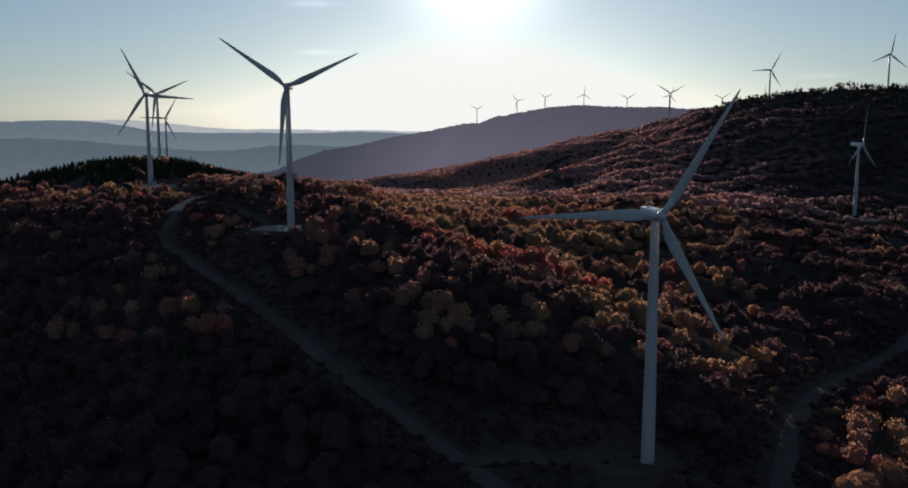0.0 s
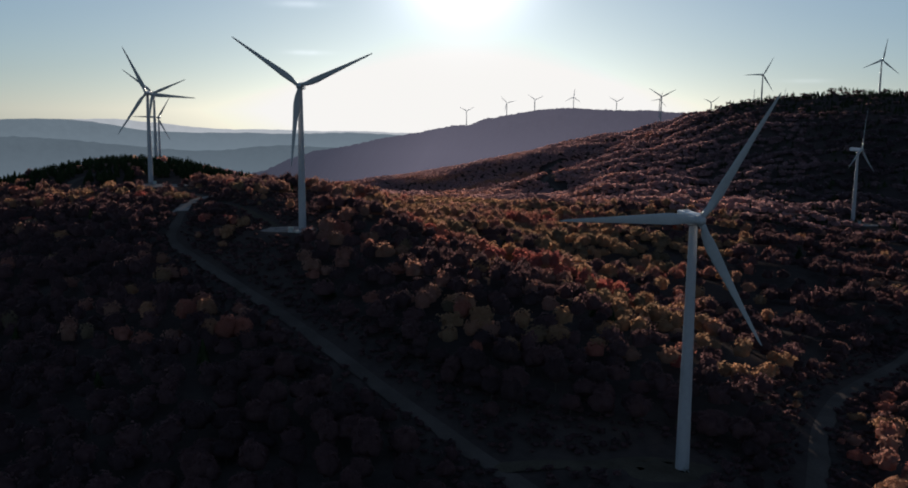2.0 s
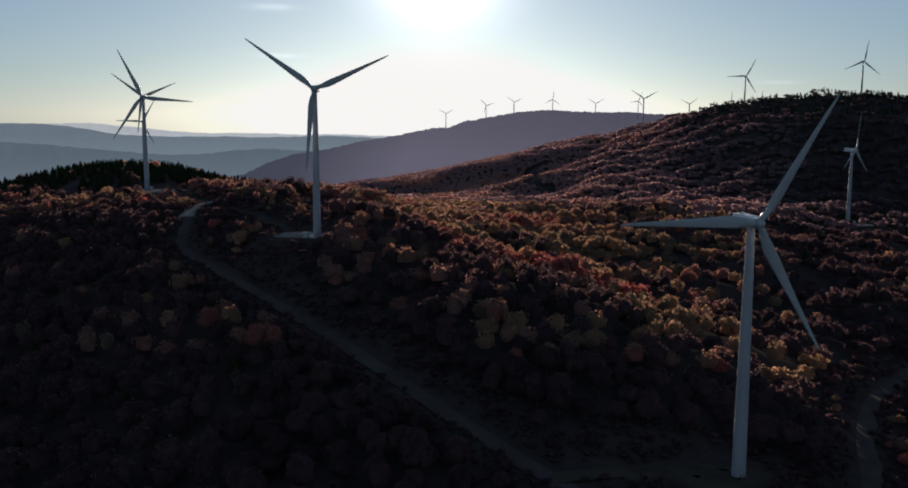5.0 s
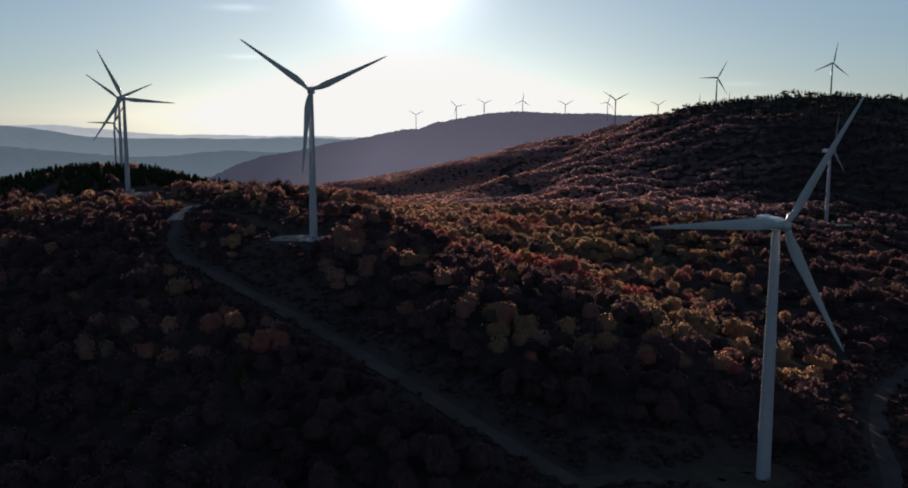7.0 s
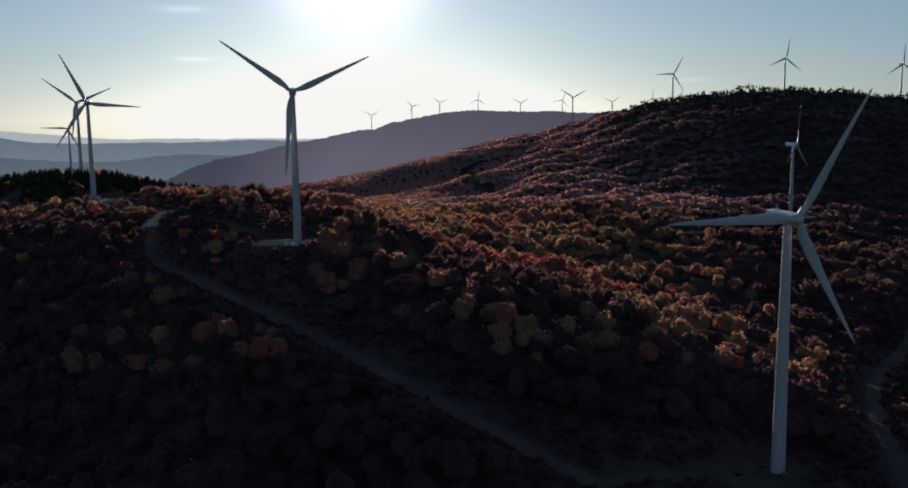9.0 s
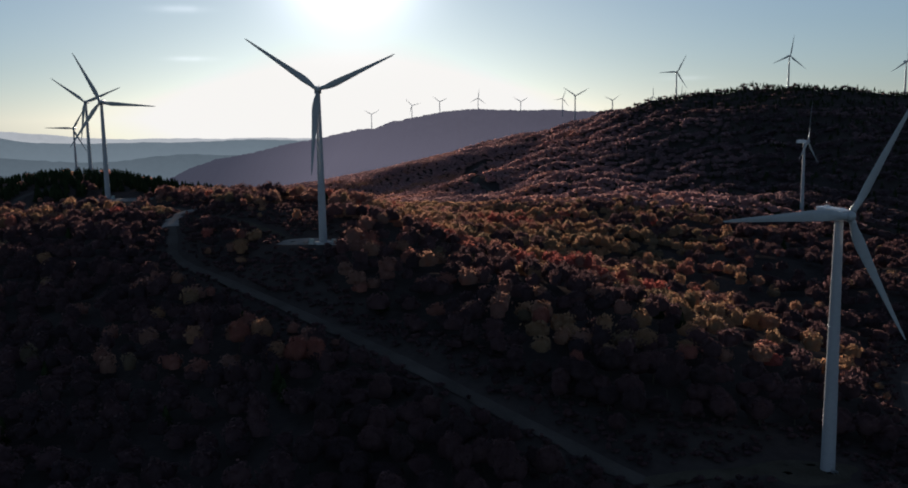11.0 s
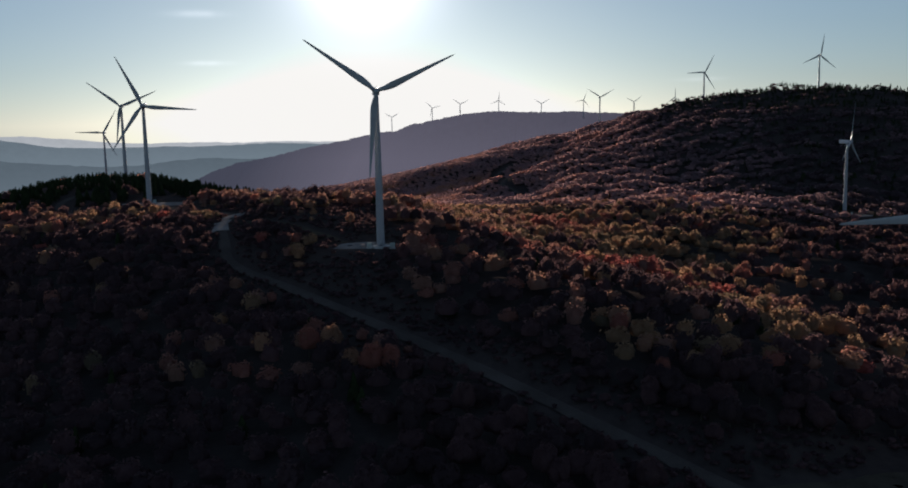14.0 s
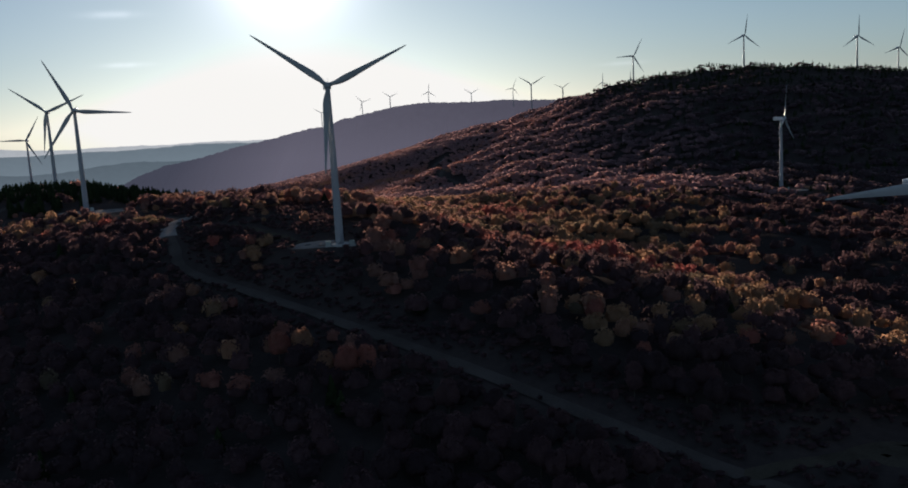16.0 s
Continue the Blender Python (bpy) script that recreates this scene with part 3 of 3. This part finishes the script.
def far_ridge():
    """The wooded ridge behind the valley, seen through haze: crest with uneven treetops, long slope towards the valley."""
    p = np.array(FAR_RIDGE, float)
    s = np.r_[0, np.cumsum(np.hypot(*np.diff(p[:, :2], axis=0).T))]
    q = np.arange(0, s[-1], 9.0)
    cx, cy, cz = (np.interp(q, s, p[:, k]) for k in range(3))
    rows = []
    for j, (back, fall) in enumerate(((-140, 60), (-40, 6), (0, 0), (45, 7), (110, 26), (210, 66), (340, 120), (520, 190), (760, 270), (1100, 350), (1500, 430))):
        rough = rng.normal(0, 1.4 if j < 4 else 4.0, q.shape) + (5 + 0.02 * back) * np.sin(q / 140 + back / 90) * (j > 3)
        rows.append(np.stack([cx + rng.normal(0, 3, q.shape), cy - back, cz - fall + rough], -1))
    k = len(q)
    ii = np.arange(len(rows) * k).reshape(len(rows), k)
    f = np.stack([ii[:-1, :-1], ii[:-1, 1:], ii[1:, 1:], ii[1:, :-1]], -1).reshape(-1, 4)
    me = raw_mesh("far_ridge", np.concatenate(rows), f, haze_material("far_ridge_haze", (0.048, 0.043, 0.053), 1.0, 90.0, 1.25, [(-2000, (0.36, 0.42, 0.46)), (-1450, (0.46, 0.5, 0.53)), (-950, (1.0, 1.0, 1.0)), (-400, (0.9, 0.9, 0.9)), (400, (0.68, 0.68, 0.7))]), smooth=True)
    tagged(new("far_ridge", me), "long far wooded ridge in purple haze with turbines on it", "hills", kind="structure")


far_ridge()

# ---- woods ----


def lump(rings=4, seg=7, low=1.57):
    """The faces of a rough dome of unit size as quads."""
    v, f = [], []
    for j in range(rings + 1):
        e = (math.pi / 2 + low) * (j / rings) - low
        for i in range(seg):
            g = 2 * math.pi * i / seg
            v.append((math.cos(e) * math.cos(g), math.cos(e) * math.sin(g), math.sin(e)))
    for j in range(rings):
        for i in range(seg):
            f.append((j * seg + i, j * seg + (i + 1) % seg, (j + 1) * seg + (i + 1) % seg, (j + 1) * seg + i))
    return np.array(v), np.array(f)


def leaf_crown(r, leaves, size, boughs, bodies, up=0.0):
    """A crown about one unit wide and high: rounded boughs of leaf clusters round a darker core, with an uneven outline.
    Gives points, faces and the outward direction at each point."""
    verts, faces, out, n = [], [], [], 0
    middle = np.array((0.0, 0.0, 0.45))
    centres = [(0.0, 0.0, 0.56, 0.36)]
    for k in range(boughs):
        g, e = k * 2.4 + r.uniform(-0.5, 0.5), (k + 0.5) / boughs * 1.15 - 0.2
        d = r.uniform(0.2, 0.3) * math.sqrt(max(0.06, 1 - max(e, 0) ** 2))
        centres.append((d * math.cos(g), d * math.sin(g), 0.54 + 0.27 * e, r.uniform(0.17, 0.24)))
    lv, lf = lump(3, 7, 0.9) if leaves > 300 else lump(2, 7, 0.6) if leaves > 60 else lump(2, 5, 0.6)
    for cx, cy, cz, cr in centres[:bodies]:
        rough = r.uniform(0.88, 1.05, (len(lv), 1)) * cr * 0.88
        verts.append(lv * rough + (cx, cy, cz - 0.01))
        out.append(lv * 0.5 + (verts[-1] - middle) * 1.8 + (0, 0, up))
        faces.append(lf + n)
        n += len(lv)
    for k in range(leaves):
        cx, cy, cz, cr = centres[k % len(centres)]
        d = r.normal(size=3)
        d /= np.linalg.norm(d)
        d[2] = abs(d[2]) - 0.3 * (r.uniform() < 0.4)
        c = np.array((cx, cy, cz)) + d * cr * r.uniform(0.84, 1.06)
        u = np.cross(d, r.normal(size=3))
        u /= np.linalg.norm(u)
        w = np.cross(d, u)
        w = w / np.linalg.norm(w) * 0.9 + d * r.uniform(-0.35, 0.35)
        s = size * r.uniform(0.6, 1.3)
        verts.append(np.array([c - u * s, c - w * s * 0.8, c + u * s, c + w * s * 0.8]))
        way = d * 0.5 + (c - middle) * 1.8 + r.normal(0, 0.12, 3) + (0, 0, up)
        out.append(np.repeat(way[None] / np.linalg.norm(way), 4, 0))
        faces.append(np.array([[n, n + 1, n + 2, n + 3]]))
        n += 4
    out = np.concatenate(out)
    return np.concatenate(verts), np.concatenate(faces), out / np.linalg.norm(out, axis=1)[:, None]


def spruce_crown(r, tiers, seg):
    """Drooping whorls of branches, narrowing to the tip."""
    verts, faces, n = [], [], 0
    for j in range(tiers):
        z = 0.12 + 0.84 * j / tiers
        rad = 0.5 * (1 - j / tiers) ** 0.85 + 0.03
        for i in range(seg):
            g = 2 * math.pi * (i + r.uniform(-0.3, 0.3)) / seg + j
            q = rad * r.uniform(0.7, 1.15)
            c, s = math.cos(g), math.sin(g)
            w = q * 0.55
            verts.append(np.array([(0, 0, z + 0.13), (q * 0.6 * c - w * s, q * 0.6 * s + w * c, z + 0.02), (q * c, q * s, z - 0.05), (q * 0.6 * c + w * s, q * 0.6 * s - w * c, z + 0.02)]))
            faces.append(np.array([[n, n + 1, n + 2, n + 3]]))
            n += 4
    return np.concatenate(verts), np.concatenate(faces), None


def wood(name, material, templates, x, y, width, height, tint, label, category="trees"):
    """Many trees too far to tell apart, as one object."""
    V, F, T, N, n = [], [], [], [], 0
    z = ground_height(x, y)
    pick = rng.integers(0, len(templates), len(x))
    turn = rng.uniform(0, 2 * math.pi, len(x))
    for k, (tv, tf, tn) in enumerate(templates):
        sel = np.nonzero(pick == k)[0]
        if not len(sel):
            continue
        c, s = np.cos(turn[sel])[:, None], np.sin(turn[sel])[:, None]
        w, h = width[sel][:, None], height[sel][:, None]
        vx = (tv[None, :, 0] * c - tv[None, :, 1] * s) * w + x[sel][:, None]
        vy = (tv[None, :, 0] * s + tv[None, :, 1] * c) * w + y[sel][:, None]
        vz = tv[None, :, 2] * h + z[sel][:, None]
        V.append(np.stack([vx, vy, vz], -1).reshape(-1, 3))
        F.append((tf[None] + (n + np.arange(len(sel)) * len(tv))[:, None, None]).reshape(-1, 4))
        T.append(np.repeat(tint[sel], len(tf)))
        if tn is not None:
            N.append(np.stack([tn[None, :, 0] * c - tn[None, :, 1] * s, tn[None, :, 0] * s + tn[None, :, 1] * c, tn[None, :, 2] + 0 * c], -1).reshape(-1, 3))
        n += len(sel) * len(tv)
    ob = new(name, raw_mesh(name, np.concatenate(V), np.concatenate(F), material, np.concatenate(T), True, np.concatenate(N) if N else None))
    return tagged(ob, label, category, kind="stuff")


def scatter(step, x0, x1, y0, y1):
    a, b = np.meshgrid(np.arange(x0, x1, step), np.arange(y0, y1, step))
    a, b = a.ravel() + rng.uniform(-0.48, 0.48, a.size) * step, b.ravel() + rng.uniform(-0.48, 0.48, a.size) * step
    return a, b


def free_of_ways(x, y, gap):
    ok = np.ones(x.shape, bool)
    for line, half in ROADS:
        ok &= way_distance(x, y, line) > half + gap
    for px, py, a, b in PADS:
        ok &= np.hypot((x - px) / (a + gap + 3), (y - py) / (b + gap + 14)) > 1
    return ok


def edge_growth(x, y):
    """Trees are younger and lower beside the roads."""
    near = np.minimum.reduce([way_distance(x, y, line) for line, half in ROADS[:5]])
    return np.clip(near / 22, 0.42, 1.0)


def patches(x, y, k):
    return np.sin(x / k + 2 * np.sin(y / (1.7 * k))) * np.sin(y / (0.8 * k) + 1.5 * np.sin(x / (1.3 * k)))


# groves of one kind of tree: middle, half length, half width, the way they run in degrees, tint
GROVES = [(-55, 478, 75, 20, -8, 0.83), (-115, 490, 40, 22, -20, 0.74), (-20, 405, 85, 34, -12, 0.3), (-75, 385, 40, 26, 0, 0.5), (40, 385, 45, 20, -30, 0.33), (-60, 560, 70, 40, 0, 0.28),
          (100, 470, 18, 40, 0, 0.72), (100, 400, 30, 40, 0, 0.7), (-385, 565, 60, 30, 0, 0.74), (-252, 500, 20, 20, 0, 0.72), (-250, 610, 90, 30, 0, 0.57)]


def tree_tint(x, y):
    """Golds and reds on the sunny ridge; browns painted for shade on the near slope, in patches and beyond the valley
    road.
    """
    t = 0.4 + 0.16 * patches(x, y, 31) + 0.14 * patches(x + 300, y, 83) + rng.normal(0, 0.12, x.shape)
    t = np.clip(t, 0, 0.84)
    for gx0, gy0, a, b, turn, tint in GROVES:
        c, s = math.cos(radians(turn)), math.sin(radians(turn))
        u, v = ((x - gx0) * c + (y - gy0) * s) / a, (-(x - gx0) * s + (y - gy0) * c) / b
        k = (np.hypot(u, v) < 1) & (rng.uniform(size=x.shape) < 0.8)
        t = np.where(k, np.clip(tint + rng.normal(0, 0.06, x.shape), 0, 0.88), t)
    right_dark = np.clip((x + 10 - 0.06 * (y - 500)) / 95, 0, 1) * np.clip((y - 330) / 100, 0, 1)
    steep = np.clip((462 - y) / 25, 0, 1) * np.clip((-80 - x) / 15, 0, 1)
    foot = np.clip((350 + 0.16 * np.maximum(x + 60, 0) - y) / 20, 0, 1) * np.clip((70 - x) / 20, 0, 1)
    shade_spots = 0.75 * np.clip((patches(x + 70, y + 40, 52) - 0.25) / 0.2, 0, 1)
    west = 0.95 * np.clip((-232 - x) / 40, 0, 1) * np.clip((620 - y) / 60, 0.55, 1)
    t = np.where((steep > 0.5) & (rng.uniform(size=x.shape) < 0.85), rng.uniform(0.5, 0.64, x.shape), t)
    # shade put into the leaf tint, tree by tree
    dull = rng.uniform(size=x.shape) < np.maximum.reduce([0.93 * right_dark, 0.76 * steep, foot, west, shade_spots])
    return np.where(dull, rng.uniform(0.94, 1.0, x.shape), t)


def in_view(x, y, lo, hi):
    d, a = np.hypot(x + 50, y - 20), np.degrees(np.arctan2(x + 50, y - 20))
    return (d > lo) & (d < hi) & (a > -46) & (a < 34)


# bare bank beside the road and grassy strip by the pad, where no tree stands
CLEAR = [smooth_line([(-120, 345), (-165, 392), (-205, 432)]), smooth_line([(-45, 296), (-10, 301), (15, 299)]),
         smooth_line([(-446, 658), (-470, 660), (-490, 678)]), smooth_line([(-405, 682), (-378, 652), (-360, 636)])]
SUN_GAPS = [smooth_line([(-205, 418), (-226, 520), (-247, 625)]), smooth_line([(-184, 408), (-203, 505), (-222, 600)])]
x, y = scatter(9.6, -900, 480, 180, 980)
ok = in_view(x, y, 150, 920) & free_of_ways(x, y, 5.0)
for line in CLEAR:
    ok &= (way_distance(x, y, line) > 6) | (rng.uniform(size=x.shape) < 0.15)
for line in SUN_GAPS:
    ok &= way_distance(x, y, line) > 9
ok &= rng.uniform(size=x.shape) > 0.34 * np.clip((x + 30) / 80, 0, 1) * np.clip((y - 320) / 60, 0, 1)   # thinner growth above the valley road
x, y = x[ok], y[ok]
conifer = (np.hypot((x + 525) / 225, (y - 825) / 135) < 1) & (rng.uniform(size=x.shape) < 0.98) | (rng.uniform(size=x.shape) < 0.015)
conifer &= (edge_growth(x, y) > 0.9) | (x < -430)
far = np.hypot(x + 40, y - 60)
order = np.argsort(np.where(conifer, 1e9, far + np.where((x < -150) & (y < 330), 150, 0)))
single = np.zeros(x.shape, bool)
single[order[:300]] = True

# broad-leaved trees that stand nearest, each with trunk and crown
SHADES = (0.16, 0.32, 0.46, 0.68, 0.82, 0.95, 0.99)
shapes = []
for k in range(4):
    r = np.random.default_rng(20 + k)
    v, f, out = leaf_crown(r, 1100, 0.034, 12, 9)
    crowns = [raw_mesh("crown", v, f, WOOD_LEAF, np.full(len(f), shade), True, out) for shade in SHADES]
    bm = bmesh.new()
    lean = r.uniform(-0.04, 0.04, 2)
    loft(bm, [[(p[0] + lean[0] * z * 2, p[1] + lean[1] * z * 2, z) for p in round_ring(0, q, 8)] for z, q in ((-0.06, 0.035), (0.05, 0.025), (0.3, 0.018), (0.6, 0.008))])
    for i in range(5):
        g = i * 1.3 + r.uniform(0, 0.6)
        z0 = 0.28 + 0.06 * i
        end = Vector((0.24 * math.cos(g), 0.24 * math.sin(g), z0 + 0.2))
        start = Vector((lean[0] * z0 * 2, lean[1] * z0 * 2, z0))
        side = (end - start).cross(Vector((0, 0, 1))).normalized()
        up = side.cross(end - start).normalized()
        loft(bm, [[tuple(p + (side * math.cos(t) + up * math.sin(t)) * w) for t in (0, 1.57, 3.14, 4.71)] for p, w in ((start, 0.012), (end, 0.004))])
    me = bpy.data.meshes.new("trunk")
    bm.to_mesh(me)
    bm.free()
    me.materials.append(BARK)
    shapes.append((me, crowns))


def tree(px, py, w, h, tint, label):
    """A broad-leaved tree with trunk and crown."""
    me, crowns = shapes[int(rng.integers(0, len(shapes)))]
    top = new("tree")
    top.matrix_basis = pose(px, py, float(ground_height(px, py)), 0, 0, rng.uniform(0, 360)) @ Matrix.Diagonal((w, w, h, 1))
    for nm, data in (("trunk", me), ("crown", crowns[int(np.argmin(np.abs(np.array(SHADES) - tint)))])):
        new(nm, data).parent = top
    tagged(top, label, "tree", "autumn trees of the near slope")


# tall trees that reach up into the sun from the shaded slope
for px, py, w, h, tint in ((-197, 356, 11, 13, 0.68), (-188, 356, 10, 13.5, 0.55), (-176, 336, 9, 13, 0.55), (-168, 335, 11, 14, 0.68), (-161, 335, 9, 13, 0.68),
                           (-54, 333, 9, 10, 0.32), (-39, 355, 12, 11, 0.32), (-66, 327, 6, 9, 0.68), (-78, 360, 9, 11, 0.68)):
    tree(px, py, w, h, tint, "tall sunlit autumn tree above the shaded wood")
sx, sy = x[single], y[single]
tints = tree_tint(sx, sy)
words = ("in olive leaf", "in golden leaf", "in tan leaf", "in rusty leaf", "in red leaf", "with brown leaves dulled for shade", "with brown leaves darkened for shade")
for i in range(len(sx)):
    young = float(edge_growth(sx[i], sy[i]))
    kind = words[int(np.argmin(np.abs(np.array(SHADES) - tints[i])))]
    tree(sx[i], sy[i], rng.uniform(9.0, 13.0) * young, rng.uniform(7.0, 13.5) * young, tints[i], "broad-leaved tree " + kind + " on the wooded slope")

templates = [leaf_crown(np.random.default_rng(50 + k), 120, 0.058, 9, 3, 0.25) for k in range(8)]
rest = ~single & ~conifer
grow = edge_growth(x[rest], y[rest])
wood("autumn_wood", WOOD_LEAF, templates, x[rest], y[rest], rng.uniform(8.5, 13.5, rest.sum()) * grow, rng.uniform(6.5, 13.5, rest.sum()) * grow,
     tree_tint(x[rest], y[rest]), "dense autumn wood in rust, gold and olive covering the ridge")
firs = [spruce_crown(np.random.default_rng(80 + k), 9, 7) for k in range(4)]
wood("spruce_wood", NEEDLE, firs, x[conifer], y[conifer], rng.uniform(5.5, 8.0, conifer.sum()), rng.uniform(7.5, 12, conifer.sum()),
     np.zeros(conifer.sum()), "dark spruces standing along the ridge crest")

# the woods of the bench, the long hill and the valley
x, y = scatter(10.0, -1500, 1500, 850, 2500)
ok = in_view(x, y, 900, 2550) & free_of_ways(x, y, 6) & (rng.uniform(size=x.shape) > 0.3 * np.clip((x - 40) / 120, 0, 1))
x, y = x[ok], y[ok]
high = ground_height(x, y)
# extra spruces towards the right also darken that side
conifer = (high > 112) & (rng.uniform(size=x.shape) < 0.75) | (np.hypot((x + 530) / 280, (y - 960) / 150) < 1) & (rng.uniform(size=x.shape) < 0.97) | (rng.uniform(size=x.shape) < 0.06 + 0.34 * np.clip((x - 60) / 300, 0, 1))
coarse = [leaf_crown(np.random.default_rng(120 + k), 14, 0.16, 3, 1, 1.7) for k in range(6)]
d = ~conifer
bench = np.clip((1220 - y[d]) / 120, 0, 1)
# haze painted into the tint: paler to the left, darker to the right
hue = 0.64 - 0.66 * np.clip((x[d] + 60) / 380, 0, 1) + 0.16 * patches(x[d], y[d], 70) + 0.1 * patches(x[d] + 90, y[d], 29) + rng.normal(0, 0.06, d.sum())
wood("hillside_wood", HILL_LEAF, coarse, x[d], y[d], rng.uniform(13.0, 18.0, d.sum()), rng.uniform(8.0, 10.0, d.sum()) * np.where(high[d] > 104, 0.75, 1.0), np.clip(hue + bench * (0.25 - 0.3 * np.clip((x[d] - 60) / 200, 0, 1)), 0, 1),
     "autumn woods of brown and red on the long hill, tinted mauve for haze")
thin = [spruce_crown(np.random.default_rng(140 + k), 5, 5) for k in range(3)]
wood("hilltop_spruce_wood", NEEDLE, thin, x[conifer], y[conifer], rng.uniform(5.0, 7.0, conifer.sum()), rng.uniform(7, 10.5, conifer.sum()),
     np.zeros(conifer.sum()), "dark spruces along the hilltop skyline")

# scrub on the banks beside the roads and pads
x, y = scatter(3.4, -420, 200, 200, 640)
near = np.minimum.reduce([way_distance(x, y, line) - half for line, half in ROADS[:5]])
for px, py, a, b in PADS[:3]:
    near = np.minimum(near, 14 * (np.hypot((x - px) / a, (y - py) / b) - 1))
gaps = np.minimum.reduce([way_distance(x, y, line) for line in SUN_GAPS + CLEAR])
ok = (near > 0.9) & ((near < 20) | (gaps < 11)) & free_of_ways(x, y, -2.8) & (rng.uniform(size=x.shape) < 0.75)
for px, py, a, b in PADS[:3]:
    ok &= np.hypot((x - px) / (a + 3), (y - py) / (b + 3)) > 1
x, y = x[ok], y[ok]
bush = [leaf_crown(np.random.default_rng(170 + k), 12, 0.16, 3, 1) for k in range(4)]
wood("roadside_scrub", WOOD_LEAF, bush, x, y, rng.uniform(2.4, 5.4, len(x)), rng.uniform(1.0, 3.2, len(x)), rng.uniform(0.95, 1.0, len(x)),
     "low brown scrub on the banks beside the gravel roads", "scrub")
